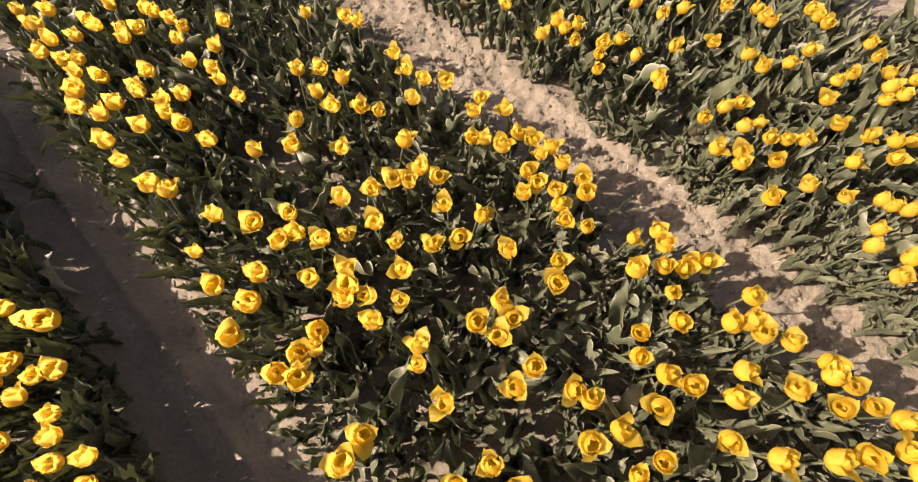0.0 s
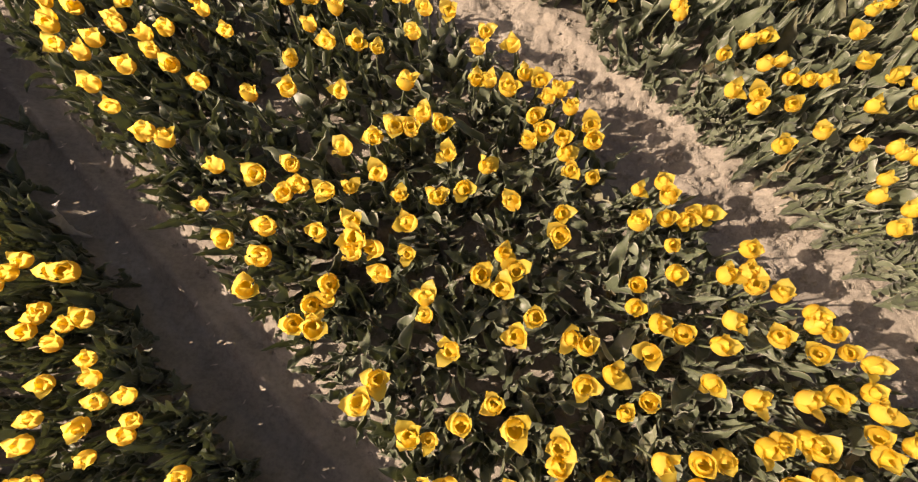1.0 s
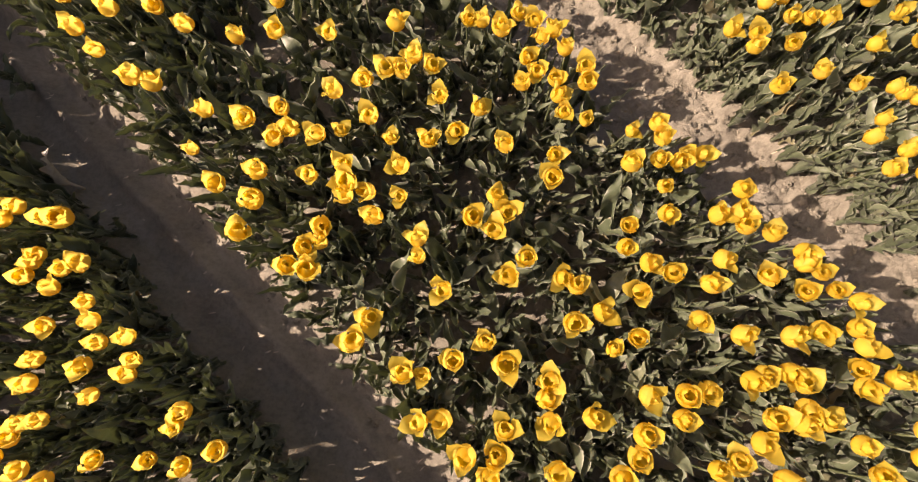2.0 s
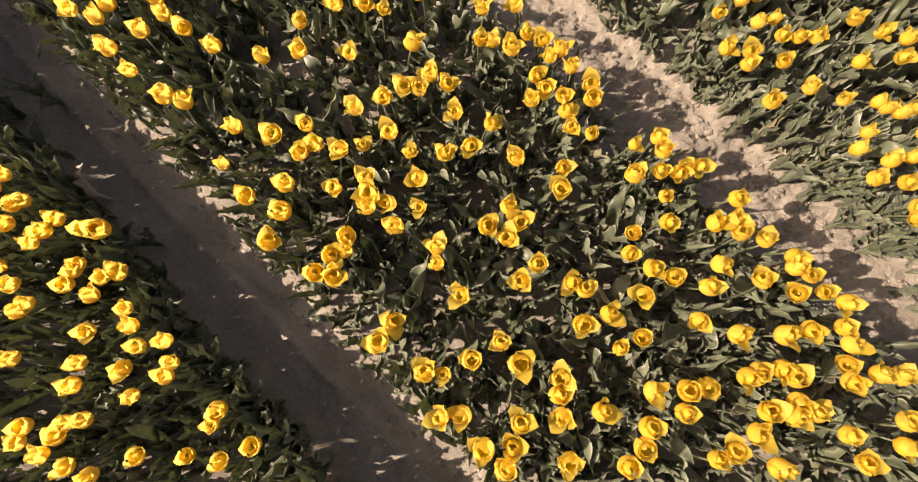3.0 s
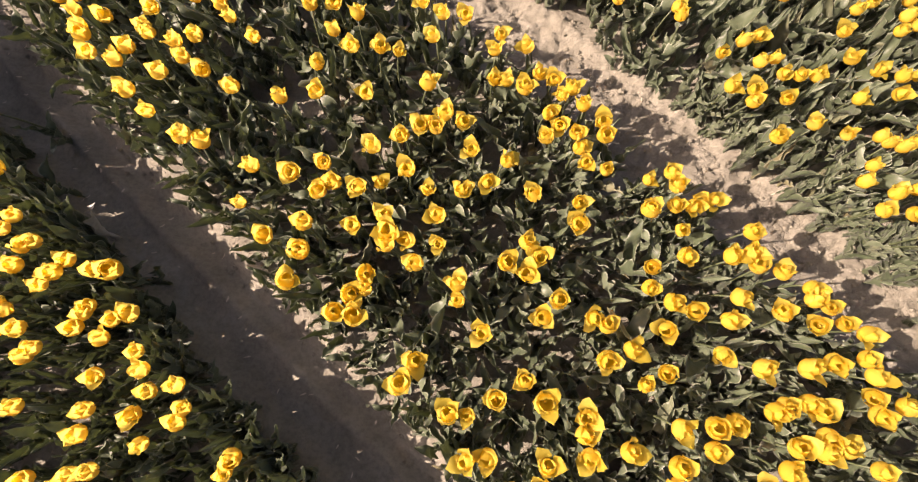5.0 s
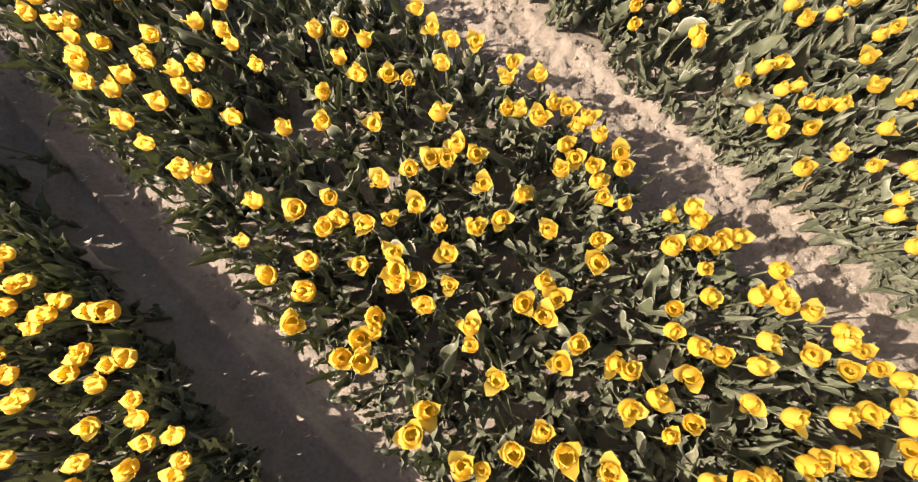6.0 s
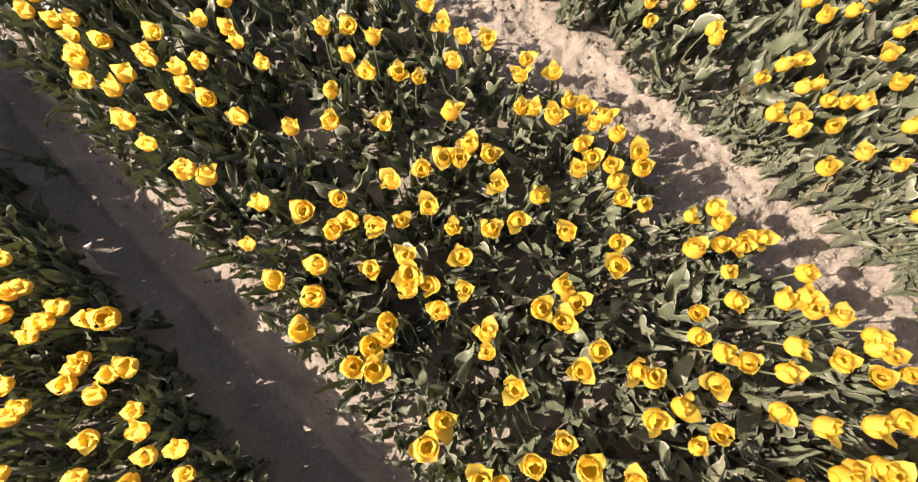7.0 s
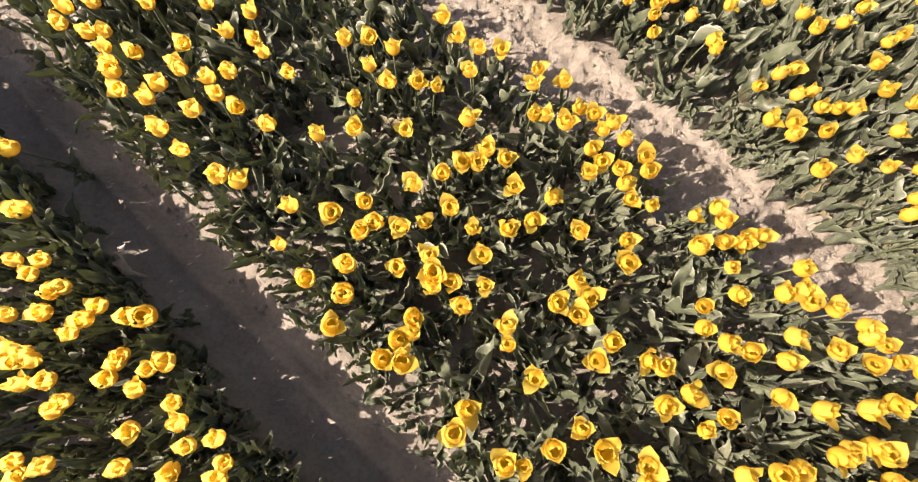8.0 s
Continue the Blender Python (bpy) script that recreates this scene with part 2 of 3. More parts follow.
def build_tulip(rng, opening, size):
    """A tulip: bent stem, basal and stem leaves, six petals round a flower centre."""
    top = new("tulip")
    bend = rng.uniform(-0.025, 0.025), rng.uniform(-0.025, 0.025)
    n = 7
    pts = [(bend[0] * 4 * (i / n) * (1 - i / n), bend[1] * 4 * (i / n) * (1 - i / n), -0.06 + (STEM_TOP + 0.06) * i / n) for i in range(n + 1)]
    part("stem", mesh_object("stem", *tube(pts, [0.0042] * n + [0.0034]), STEM), top)
    height, radius = 0.067 * size, 0.0300 * size
    tilt = pose(0, 0, STEM_TOP, rng.uniform(-27, 27), rng.uniform(-27, 27), 0)
    bloom = part("bloom", mesh_object("bloom", *centre_shape(height), CENTRE), top, tilt, "yellow cup-shaped tulip bloom")
    for k in range(6):
        inner = k % 2 == 1
        me = mesh_object("petal", *petal_shape(rng, height * (0.96 if inner else 1.0) * rng.uniform(0.86, 1.10), radius, 0.20 * opening if inner else 0.28 + 0.50 * opening, inner, spread_out=0.75 * opening - 0.40), PETAL)
        part("petal", me, bloom, pose(0, 0, 0, 0, 0, 60 * k + rng.uniform(-14, 14)))
    for k in range(3):
        me = LEAF_MESHES[rng.randrange(len(LEAF_MESHES))]
        m = pose(pts[1][0], pts[1][1], 0.0 + 0.035 * k, 0, 0, 125 * k + rng.uniform(-35, 35)) @ Matrix.Scale(0.84 - 0.12 * k, 4)
        part("leaf", me, top, m)
    return top


TULIPS_LEFT_BED = [
    [(-1.903, 1.019), (-1.791, 0.777), (-1.77, 0.572), (-1.676, 0.581), (-1.706, 0.534), (-1.751, 0.382), (-1.629, 0.457), (-1.583, 0.485), (-1.633, 0.407), (-1.712, 0.277), (-1.706, 0.241), (-1.653, 0.266), (-1.457, 0.434), (-1.534, 0.344), (-1.489, 0.38), (-1.618, 0.243), (-1.64, 0.161), (-1.572, 0.177), (-1.366, 0.386), (-1.297, 0.379), (-1.501, 0.116), (-1.351, 0.267), (-1.52, 0.08), (-1.354, 0.231), (-1.614, -0.054), (-1.382, 0.18), (-1.604, -0.095), (-1.52, -0.066), (-1.25, 0.206), (-1.198, 0.226), (-1.274, 0.133), (-1.293, 0.036), (-1.154, 0.099), (-1.286, -0.079), (-1.441, -0.286), (-1.117, 0.034), (-1.289, -0.15), (-1.447, -0.331), (-1.092, -0.026), (-1.142, -0.087), (-1.296, -0.269), (-1.33, -0.331)],
    [(-1.351, -0.374), (-1.237, -0.26), (-0.993, -0.017), (-1.094, -0.173), (-1.28, -0.417), (-0.97, -0.095), (-0.984, -0.141), (-1.199, -0.417), (-1.053, -0.386), (-0.8, -0.224), (-0.828, -0.263), (-0.9, -0.37), (-0.783, -0.399), (-0.682, -0.341)],
]
TULIPS_CENTRE_BED = [
    [(-2.017, 1.8), (-1.87, 1.817), (-1.93, 1.72), (-1.878, 1.694), (-1.608, 1.853), (-1.685, 1.759), (-1.764, 1.615), (-1.607, 1.728), (-1.777, 1.532), (-1.673, 1.64), (-1.435, 1.836), (-1.383, 1.816), (-1.505, 1.683), (-1.657, 1.488), (-1.433, 1.705), (-1.598, 1.493), (-1.445, 1.626), (-1.297, 1.768), (-1.579, 1.419), (-1.239, 1.709), (-1.539, 1.356), (-1.473, 1.398), (-1.534, 1.308), (-1.222, 1.632), (-1.056, 1.774), (-1.292, 1.454), (-1.491, 1.243), (-1.296, 1.341), (-1.04, 1.575), (-1.352, 1.242), (-1.118, 1.483), (-1.278, 1.31), (-1.373, 1.175), (-0.689, 1.812), (-1.012, 1.45), (-1.154, 1.272), (-1.093, 1.289), (-1.303, 1.052), (-0.96, 1.392), (-1.208, 1.126), (-1.124, 1.198), (-0.505, 1.808)],
    [(-1.051, 1.153), (-1.211, 0.977), (-0.445, 1.756), (-0.861, 1.307), (-0.658, 1.451), (-0.563, 1.481), (-0.923, 1.064), (-1.076, 0.851), (-0.553, 1.314), (-0.467, 1.393), (-1.001, 0.82), (-0.25, 1.567), (-0.623, 1.163), (-0.741, 1.006), (-0.474, 1.263), (-0.603, 1.042), (-0.193, 1.468), (-0.373, 1.252), (-0.799, 0.739), (-0.304, 1.237), (-0.111, 1.404), (-0.413, 1.038), (-0.83, 0.592), (-0.152, 1.294), (-0.68, 0.73), (-0.027, 1.406), (-0.567, 0.76), (-0.188, 1.064), (-0.737, 0.477), (-0.567, 0.637), (-0.508, 0.684), (0.101, 1.312), (-0.371, 0.812), (-0.608, 0.524), (-0.274, 0.87), (0.084, 1.225), (-0.212, 0.894), (-0.424, 0.668), (-0.618, 0.43), (-0.113, 0.939), (-0.154, 0.885), (-0.357, 0.664)],
    [(0.066, 1.101), (-0.667, 0.31), (0.224, 1.242), (-0.244, 0.724), (-0.058, 0.91), (-0.434, 0.513), (0.133, 1.081), (-0.338, 0.537), (0.24, 1.123), (0.181, 1.05), (-0.186, 0.633), (-0.317, 0.49), (-0.013, 0.799), (0.316, 1.107), (-0.4, 0.349), (-0.314, 0.432), (-0.448, 0.274), (-0.502, 0.215), (-0.235, 0.458), (-0.072, 0.628), (0.262, 0.957), (-0.386, 0.276), (-0.129, 0.544), (0.336, 1.018), (0.029, 0.678), (0.375, 1.041), (0.093, 0.745), (-0.423, 0.185), (-0.21, 0.378), (-0.141, 0.447), (0.319, 0.908), (0.272, 0.838), (0.413, 0.968), (0.369, 0.862), (0.361, 0.8), (0.488, 0.911), (0.208, 0.617), (-0.081, 0.292), (0.483, 0.853), (0.399, 0.748), (-0.067, 0.236), (-0.234, 0.055)],
    [(0.079, 0.375), (0.143, 0.438), (-0.262, -0.020), (0.467, 0.72), (0.353, 0.593), (0.212, 0.4), (0.168, 0.326), (0.355, 0.516), (0.004, 0.146), (0.61, 0.674), (-0.108, -0.121), (0.258, 0.241), (0.214, 0.186), (0.704, 0.7), (-0.049, -0.11), (0.604, 0.551), (0.032, -0.068), (0.727, 0.64), (0.135, -0.016), (0.696, 0.571), (-0.058, -0.238), (0.359, 0.192), (0.756, 0.584), (0.02, -0.226), (0.803, 0.595), (0.709, 0.485), (0.183, -0.074), (0.597, 0.352), (0.838, 0.602), (0.402, 0.139), (0.559, 0.293), (0.697, 0.4), (0.39, 0.054), (0.075, -0.317), (0.469, 0.078), (0.62, 0.233), (0.186, -0.264), (0.328, -0.124), (0.611, 0.144), (0.298, -0.185), (0.167, -0.338)],
    [(0.949, 0.475), (0.858, 0.373), (0.151, -0.387), (0.72, 0.207), (0.327, -0.226), (0.51, -0.043), (0.929, 0.383), (0.597, 0.01), (0.852, 0.248), (0.96, 0.348), (0.425, -0.227), (0.804, 0.156), (0.333, -0.359), (0.781, 0.073), (1.031, 0.315), (0.592, -0.155), (1.013, 0.186), (0.579, -0.274), (1.116, 0.286), (0.56, -0.319), (0.506, -0.377), (0.878, 0.011), (0.715, -0.164), (1.111, 0.216), (0.694, -0.226), (0.774, -0.143), (1.18, 0.202), (1.129, 0.143), (0.892, -0.112), (1.028, 0.009), (0.944, -0.103), (1.216, 0.147), (1.003, -0.089), (1.13, 0.038), (0.773, -0.374), (1.262, 0.124), (0.85, -0.342), (0.898, -0.293), (0.959, -0.234), (1.063, -0.131), (1.242, 0.036), (1.051, -0.183)],
    [(1.027, -0.234), (1.247, -0.029), (0.952, -0.378), (1.25, -0.081), (1.102, -0.238), (1.232, -0.122), (1.318, -0.117), (1.195, -0.291), (1.395, -0.132), (1.247, -0.382), (1.382, -0.273), (1.354, -0.312)],
]
TULIPS_RIGHT_BED = [
    [(0.241, 1.914), (0.459, 1.782), (0.381, 1.686), (0.476, 1.735), (0.543, 1.754), (0.53, 1.677), (0.835, 1.899), (0.636, 1.643), (0.629, 1.592), (0.713, 1.665), (0.597, 1.497), (0.943, 1.829), (1.035, 1.868), (0.768, 1.566), (0.947, 1.626), (0.832, 1.452), (1.254, 1.894), (0.859, 1.392), (1.139, 1.643), (1.367, 1.873), (1.384, 1.813), (1.429, 1.765), (1.247, 1.56), (0.992, 1.234), (1.616, 1.87), (1.078, 1.264), (1.301, 1.494), (1.635, 1.81), (1.158, 1.309), (1.401, 1.517), (1.662, 1.779), (0.989, 1.068), (1.522, 1.604), (1.12, 1.171), (1.192, 1.183), (1.099, 1.056), (1.073, 0.999), (1.215, 1.131), (1.275, 1.11), (1.576, 1.416), (1.796, 1.631), (1.217, 1.014)],
    [(1.506, 1.317), (1.663, 1.458), (1.342, 1.112), (1.807, 1.567), (1.145, 0.849), (1.515, 1.174), (1.817, 1.448), (1.291, 0.89), (1.77, 1.373), (1.726, 1.308), (1.579, 1.134), (1.476, 1.004), (1.895, 1.437), (1.811, 1.335), (1.415, 0.846), (1.672, 1.087), (1.649, 1.031), (1.741, 1.099), (1.514, 0.842), (1.455, 0.718), (1.547, 0.806), (1.412, 0.661), (1.592, 0.794), (1.707, 0.888), (1.646, 0.817), (1.463, 0.549), (1.526, 0.602), (1.669, 0.73), (1.603, 0.621), (1.652, 0.655), (1.571, 0.548), (1.598, 0.456), (1.6, 0.414)],
]


def bloom_height(bed, x, y):
    return 0.335 if bed != "centre" else min(0.42, max(0.32, 0.396 - 0.024 * x - 0.027 * y))


SMALL_BLOOMS = {(-0.186, 0.633), (-0.413, 1.038), (-0.067, 0.236), (-0.357, 0.664), (-0.304, 1.237), (-0.386, 0.276), (-0.434, 0.513),
                (0.51, -0.043), (0.709, 0.485), (0.61, 0.674), (0.467, 0.72), (-0.83, 0.592), (-0.049, -0.11), (-0.141, 0.447)}
LARGE_BLOOMS = {(-0.188, 1.064), (0.355, 0.516), (0.181, 1.05), (0.597, 0.01), (1.028, 0.009),
                (-0.68, 0.73), (0.604, 0.551), (0.506, -0.377)}
tulip_rng = random.Random(11)
PROTOTYPES = []
OPENINGS = (0.04, 0.10, 0.18, 0.24, 0.14, 0.28, 0.38, 0.44, 0.50, 0.54, 0.34, 0.42, 0.47, 0.58, 0.30, 0.52)
for opening in OPENINGS:
    PROTOTYPES.append(build_tulip(tulip_rng, opening, tulip_rng.uniform(0.90, 1.10)))
used = set()
for bed, stretches in (("left", TULIPS_LEFT_BED), ("centre", TULIPS_CENTRE_BED), ("right", TULIPS_RIGHT_BED)):
    for x, y in [q for s in stretches for q in s]:
        opened = bed == "centre" and -0.55 < x < 0.42        # the blooms stand open in the middle of the bed alone
        k = tulip_rng.randrange(3, 16) if opened else tulip_rng.choice((0, 1, 2, 3, 4, 5, 14) if x > 0 else (0, 1, 2, 4, 0, 1, 3))
        h = bloom_height(bed, x, y)
        lean = Euler((radians(tulip_rng.uniform(-6, 6)), radians(tulip_rng.uniform(-6, 6)), radians(tulip_rng.uniform(0, 360))))
        floor = ground_z(x, y)
        size = (h - floor) / BLOOM_MID
        turn = lean.to_matrix().to_4x4() @ Matrix.Scale(size, 4)
        foot = Vector((x, y, h)) - (turn @ Vector((0, 0, BLOOM_MID)))
        m = Matrix.Translation(foot) @ turn
        if k in used:
            ob = copy_thing(PROTOTYPES[k], m @ Matrix.Scale(1 / PROTOTYPES[k].scale.x, 4))
        else:
            used.add(k)
            ob = PROTOTYPES[k]
            ob.matrix_basis = m
        grown = 0.82 if (x, y) in SMALL_BLOOMS else 1.15 if (x, y) in LARGE_BLOOMS else 1.0 if bed == "centre" and uv(x, y)[0] < -1.5 else 1.14 if bed == "left" else 1.03 if opened else 1.09
        for child in ob.children:
            if child.name.startswith("bloom"):
                child.scale = (grown, grown, grown)
        kind = "small " if (x, y) in SMALL_BLOOMS else "large " if (x, y) in LARGE_BLOOMS else ""
        label = {"left": "yellow tulip with a half-closed bloom beside the shaded path",
                 "centre": kind + "yellow tulip with %s pointed bloom and wavy grey-green leaves" % ("an open" if opened else "a half-closed"),
                 "right": "yellow tulip with a nearly closed bloom beside the sunlit path"}[bed]
        tagged(ob, label, "tulip", "tulips in the %s bed" % {"left": "shaded", "centre": "middle", "right": "far"}[bed])


# ---- leaves of the many tulips without a bloom ----
def mass(name, pieces, mat, label, category):
    """pieces: (vertices, quads) arrays joined into one object of stuff."""
    verts, faces, base = [], [], 0
    for v, f in pieces:
        verts.append(v)
        faces.append(f + base)
        base += len(v)
    v, f = np.concatenate(verts), np.concatenate(faces)
    me = bpy.data.meshes.new(name)
    me.vertices.add(len(v))
    me.vertices.foreach_set("co", v.astype(np.float32).ravel())
    me.loops.add(f.size)
    me.loops.foreach_set("vertex_index", f.astype(np.int32).ravel())
    me.polygons.add(len(f))
    me.polygons.foreach_set("loop_start", np.arange(0, f.size, 4, dtype=np.int32))
    me.polygons.foreach_set("use_smooth", np.ones(len(f), dtype=bool))
    me.materials.append(mat)
    me.update(calc_edges=True)
    me.validate()
    return tagged(new(name, me), label, category, kind="stuff")


LEAF_ARRAYS = [(np.array(v), np.array(f)) for v, f in LEAF_SHAPES]
plain_rng = random.Random(6)         # simpler leaves for the stretches further along
PLAIN_ARRAYS = []
for i in range(20):
    v, f = leaf_shape(plain_rng, plain_rng.uniform(0.19, 0.30), plain_rng.uniform(0.056, 0.102), radians(plain_rng.uniform(72, 90)),
                      radians(plain_rng.uniform(5, 35) if i < UPRIGHT else plain_rng.uniform(20, 90)), 8, 0.7 if i < UPRIGHT else 2.0)
    PLAIN_ARRAYS.append((np.array(v), np.array(f)))


def on_the_walk(x, y, more=0.0):
    """Whether a spot lies in the stretch of the field that the walk passes."""
    return -0.56 - more < y < 2.25 + more and -1.86 - more - 0.28 * (y + 0.46) < x < 1.70 + more + 0.29 * (y + 0.46)


BARE_SPOTS = ((-0.69, 1.11, 0.075), (-0.82, 1.18, 0.06), (2.04, 2.00, 0.13), (2.20, 2.05, 0.12))


def turned(v, angle, scale, x, y, z):
    c, s = math.cos(angle) * scale, math.sin(angle) * scale
    return np.stack((v[:, 0] * c - v[:, 1] * s + x, v[:, 0] * s + v[:, 1] * c + y, v[:, 2] * scale + z), axis=1)


def foliage(bed, lo, hi, pitch=0.082):
    rng = random.Random(bed)
    pieces, plants = [], 0
    start_u = -4.2 if bed == "left" else -3.5
    for i in range(int((2.0 - start_u) / pitch)):
        for j in range(int((hi - lo) / pitch) + 1):
            u, v = start_u + (i + rng.uniform(-0.45, 0.45)) * pitch, lo + (j + rng.uniform(-0.45, 0.45)) * pitch
            if bed == "right":
                v -= 0.20 * step(-0.4, 1.3, u) * (1 - step(lo, lo + 0.5, v))
            p = ALONG * u + ACROSS * v
            if any((p.x - a) ** 2 + (p.y - b) ** 2 < r * r for a, b, r in BARE_SPOTS) or rng.random() < {"left": 0.02, "centre": 0.11, "right": 0.14}[bed]:
                continue
            if bed == "centre" and v < lo + 0.05 * step(-2.0, -2.9, u):
                continue
            z = ground_z(p.x, p.y) - 0.004
            start, n = rng.uniform(0, 6.28), rng.choice((2, 3, 3, 4))
            edge = v > hi - 0.11 or v < lo + (0.05 if bed == "right" else 0.09)
            grown = rng.uniform(0.66, 1.04) if bed == "centre" else rng.uniform(0.85, 1.2)
            if bed == "left":
                grown *= 0.70 + 0.32 * step(-2.05, -2.45, u)
            if bed == "right":
                grown *= 0.74 if edge else 0.98
            if bed == "centre" and v > hi - 0.16:
                n += 1
            if bed == "left" and v > hi - 0.08:
                grown, n = grown * (1.52 + 0.34 * step(-1.1, -2.0, u)), n + 5
            single = bed == "centre" and -1.45 < u < 0.55 and plants < 295
            if single:
                plants += 1
                plant = tagged(new("leaf_clump"), "clump of broad wavy grey-green tulip leaves without a bloom", "leaf clump", "leaf clumps in the middle bed")
                plant.matrix_basis = pose(p.x, p.y, z)
            grown = min(grown, (0.98 + 0.46 * step(-1.6, -2.2, u)) if bed == "left" else 1.12)
            for k in range(n):
                if single:
                    i_leaf = rng.randrange(UPRIGHT if edge or rng.random() < 0.15 else len(LEAF_MESHES))
                    size = grown * rng.uniform(0.85, 1.1)
                    part("leaf", LEAF_MESHES[i_leaf], plant, pose(0, 0, 0.02 * k, 0, 0, math.degrees(start + k * 6.28 / n + rng.uniform(-0.4, 0.4))) @ Matrix.Scale(size, 4))
                    continue
                shapes = LEAF_ARRAYS if on_the_walk(p.x, p.y, 0.12) else PLAIN_ARRAYS
                a, f = shapes[rng.randrange(UPRIGHT if edge or rng.random() < {"left": 0.93, "centre": 0.15, "right": 0.5}[bed] else len(shapes))]
                pieces.append((turned(a, start + k * 6.28 / n + rng.uniform(-0.4, 0.4), grown * rng.uniform(0.85, 1.1), p.x, p.y, z + 0.02 * min(k, 2)), f))
    for i in range({"left": 0, "centre": 170, "right": 110}[bed]):        # short leaves that droop over the edge of the bed
        u, v = rng.uniform(-2.5, 0.9) - 0.5 * (i % 3 == 0) if bed == "centre" else rng.uniform(-0.5, 1.4), lo + rng.uniform(-0.075, 0.02)
        p = ALONG * u + ACROSS * v
        a, f = LEAF_ARRAYS[rng.randrange(UPRIGHT, len(LEAF_ARRAYS))]
        pieces.append((turned(a, rng.uniform(0, 6.28), rng.uniform(0.4, 0.72), p.x, p.y, ground_z(p.x, p.y) - 0.004), f))
    for i in range(75 if bed == "centre" else 0):        # low leaves between the clumps along the shaded path
        p = ALONG * rng.uniform(-0.9, 0.75) + ACROSS * (lo + rng.uniform(0.02, 0.30))
        a, f = LEAF_ARRAYS[rng.randrange(UPRIGHT, len(LEAF_ARRAYS))]
        pieces.append((turned(a, rng.uniform(0, 6.28), rng.uniform(0.5, 0.8), p.x, p.y, ground_z(p.x, p.y) - 0.004), f))
    ob = mass("tulip_foliage", pieces, LEAF_STUFF, "dense wavy grey-green tulip leaves covering the bed", "foliage")
    mark_margin(ob.data)


for bed, (lo, hi) in BEDS.items():
    foliage(bed, lo, hi, {"left": 0.070, "centre": 0.082, "right": 0.074}[bed])


# ---- crumbs of soil and dry bits on the paths ----
def clods(count, lo, hi, seed):
    rng, pieces = random.Random(seed), []
    ring = [(math.cos(a), math.sin(a)) for a in (0.3, 1.6, 2.7, 4.0, 5.2)]
    n = len(ring)
    for i in range(count):
        u, v = rng.uniform(-3.4, 1.9), rng.uniform(lo, hi)
        p = ALONG * u + ACROSS * v
        r = 0.0018 + 0.014 * rng.random() ** 6
        z = ground_z(p.x, p.y)
        verts = []
        for level, wide in ((-0.5, 0.9), (0.25, 1.0), (0.75, 0.55)):
            for c, s in ring:
                k = r * wide * rng.uniform(0.7, 1.25)
                verts.append((p.x + k * c, p.y + k * s, z + r * level * rng.uniform(0.75, 1.2)))
        faces = [(a * n + k, a * n + (k + 1) % n, (a + 1) * n + (k + 1) % n, (a + 1) * n + k) for a in range(2) for k in range(n)]
        faces.append((2 * n, 2 * n + 1, 2 * n + 2, 2 * n + 4))
        pieces.append((np.array(verts), np.array(faces)))
    ob = mass("soil_crumbs", pieces, SOIL, "dry crumbs and clods of sandy soil on the path", "soil")
    ob.data.polygons.foreach_set("use_smooth", np.zeros(len(ob.data.polygons), dtype=bool))


clods(5200, 1.05, 1.55, 21)
clods(1600, -0.46, -0.20, 22)


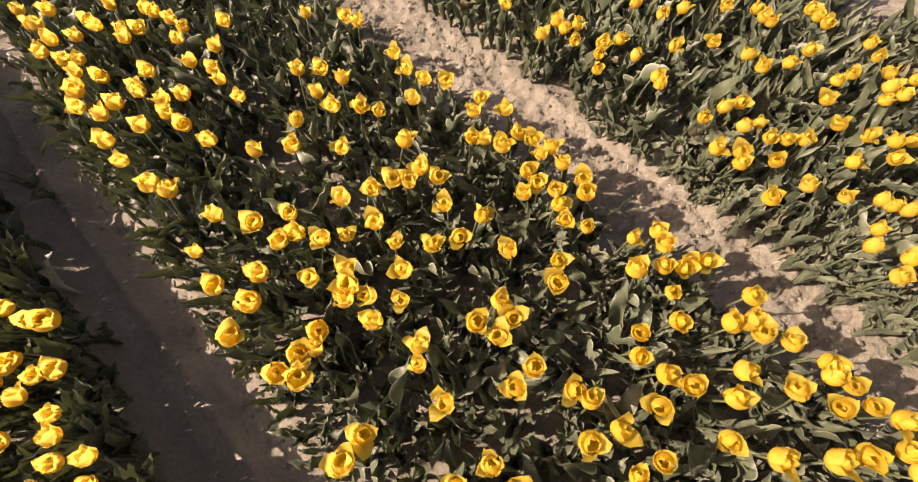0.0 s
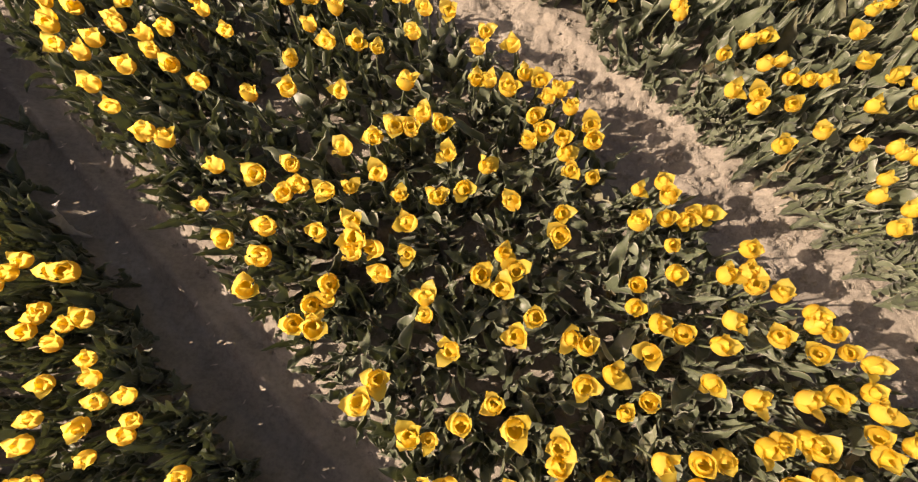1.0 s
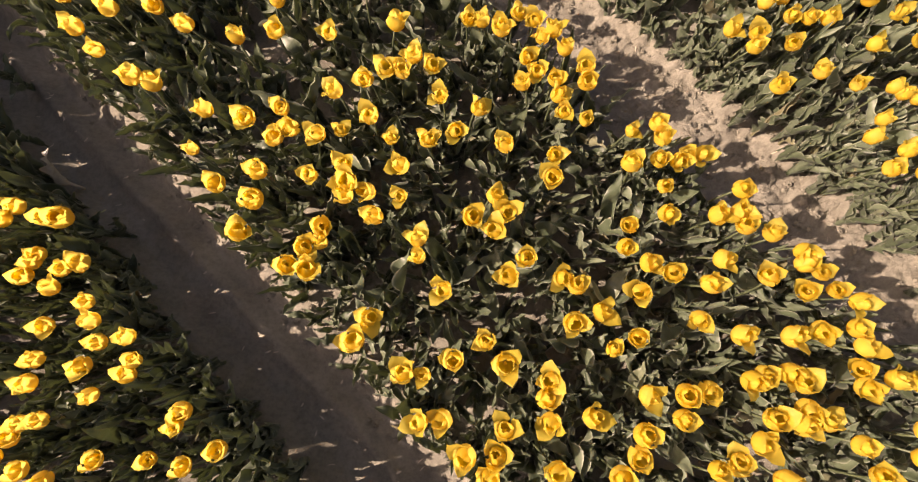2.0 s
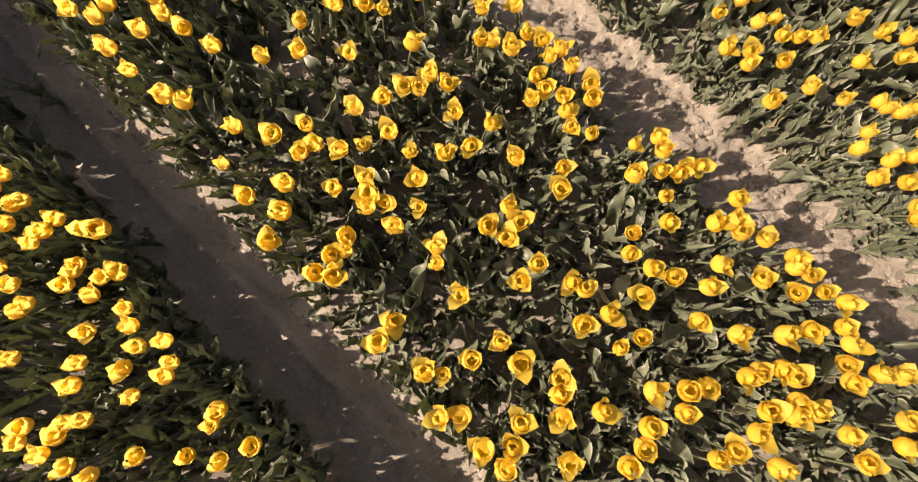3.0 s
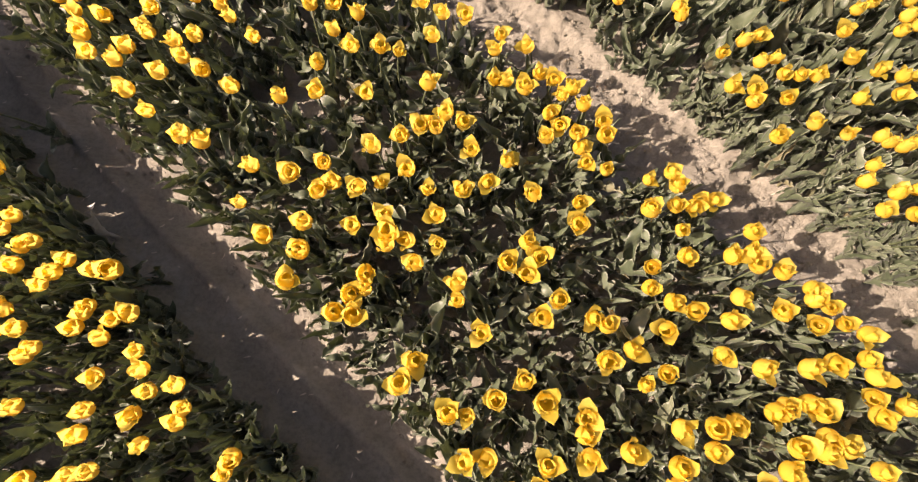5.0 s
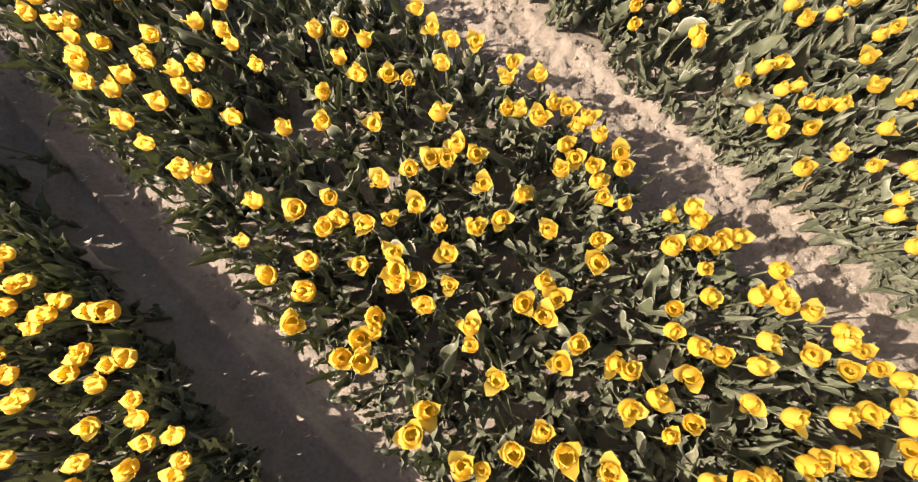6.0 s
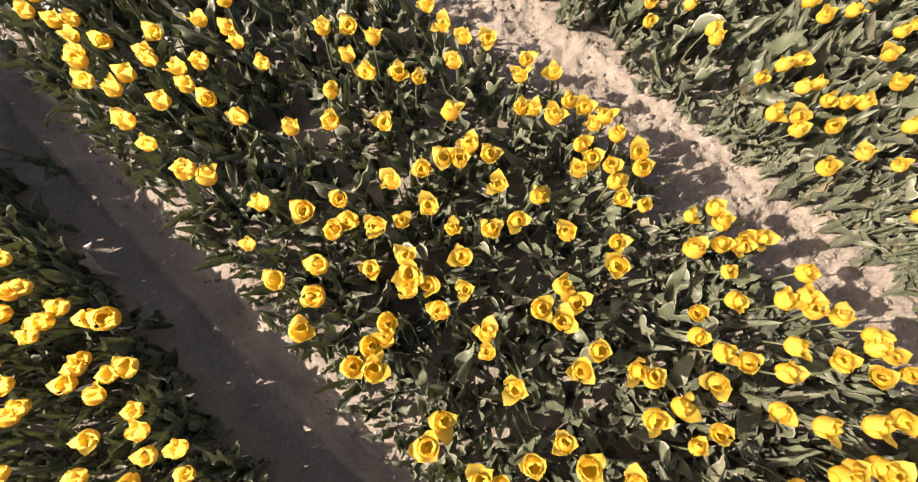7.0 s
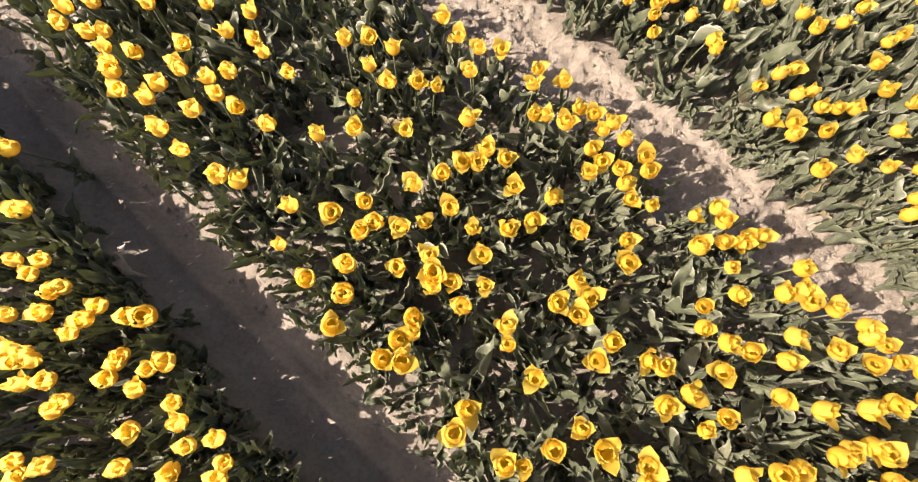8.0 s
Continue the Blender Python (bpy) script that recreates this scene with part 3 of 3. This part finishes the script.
def straws(count, seed):
    rng, pieces = random.Random(seed), []
    for i in range(count):
        u = rng.uniform(-3.2, 0.8)
        v = rng.uniform(-0.66, -0.30) if i % 8 else rng.uniform(1.12, 1.48)
        p = ALONG * u + ACROSS * v
        a, long, wide = rng.gauss(0.5, 0.7), rng.uniform(0.010, 0.032), rng.uniform(0.0015, 0.004)
        d, e = Vector((math.cos(a), math.sin(a), 0)), Vector((-math.sin(a), math.cos(a), 0))
        verts = []
        for s, w in ((-1, 0.3), (-0.2, 1.0), (0.5, 0.9), (1, 0.2)):
            q = p + d * (s * long / 2)
            z = max(ground_z(q.x, q.y), ground_z(p.x, p.y)) + 0.003 + 0.004 * s * s * rng.random()
            for side, up in ((-1, 0), (0, 0.0015), (1, 0)):
                verts.append((q.x + e.x * w * wide * side, q.y + e.y * w * wide * side, z + up))
        faces = [(k * 3 + j, k * 3 + j + 1, k * 3 + j + 4, k * 3 + j + 3) for k in range(3) for j in range(2)]
        pieces.append((np.array(verts), np.array(faces)))
    mass("straw_bits", pieces, STRAW, "scattered pale bits of dry straw on the soil", "straw")


straws(90, 31)


# ---- a pale curled leaf at the edge of the shaded bed ----
def pale_leaf(x, y):
    v, f = leaf_shape(random.Random(3), 0.31, 0.055, radians(87), radians(55))
    # the pale colour stands in for white gloss on a sunlit leaf
    ob = new("gloss_painted_leaf", mesh_object("gloss_painted_leaf", v, f, plain_material("gloss_painted_leaf", (0.42, 0.41, 0.35), 0.6)))
    ob.matrix_basis = pose(x, y, ground_z(x, y) - 0.003, 0, 0, 20) @ Matrix.Scale(1.05, 4)
    tagged(ob, "curled leaf at the edge of the bed, its white gloss painted as pale colour", "leaf")


pale_leaf(-1.575, 0.595)


# ---- more blooms on the beds, past the stretch that is walked ----
def far_blooms():
    rng = random.Random(77)
    heads = [[petal_shape(rng, 0.078, 0.035, 0.25, k % 2 == 1, 5) for k in range(6)] for i in range(4)]
    petals, stems = [], []
    for bed, (lo, hi) in BEDS.items():
        for i in range(int(5.5 * (hi - lo) * 42)):
            p = ALONG * rng.uniform(-3.45, 1.95) + ACROSS * rng.uniform(lo, hi)
            if on_the_walk(p.x, p.y):
                continue
            z, h, turn = ground_z(p.x, p.y), rng.uniform(0.27, 0.33), rng.uniform(0, 6.28)
            for k, (v, f) in enumerate(rng.choice(heads)):
                petals.append((turned(np.array(v), turn + k * math.pi / 3, 1.0, p.x, p.y, z + h), np.array(f)))
            v, f = tube([(p.x, p.y, z - 0.02), (p.x, p.y, z + h)], [0.004, 0.0035], 4)
            stems.append((np.array(v), np.array(f)))
    mass("tulip_blooms", petals, PETAL_STUFF, "many yellow tulip blooms further along the beds", "flowers")
    mass("tulip_stems", stems, STEM, "thin green stems under the further tulip blooms", "stems")


far_blooms()
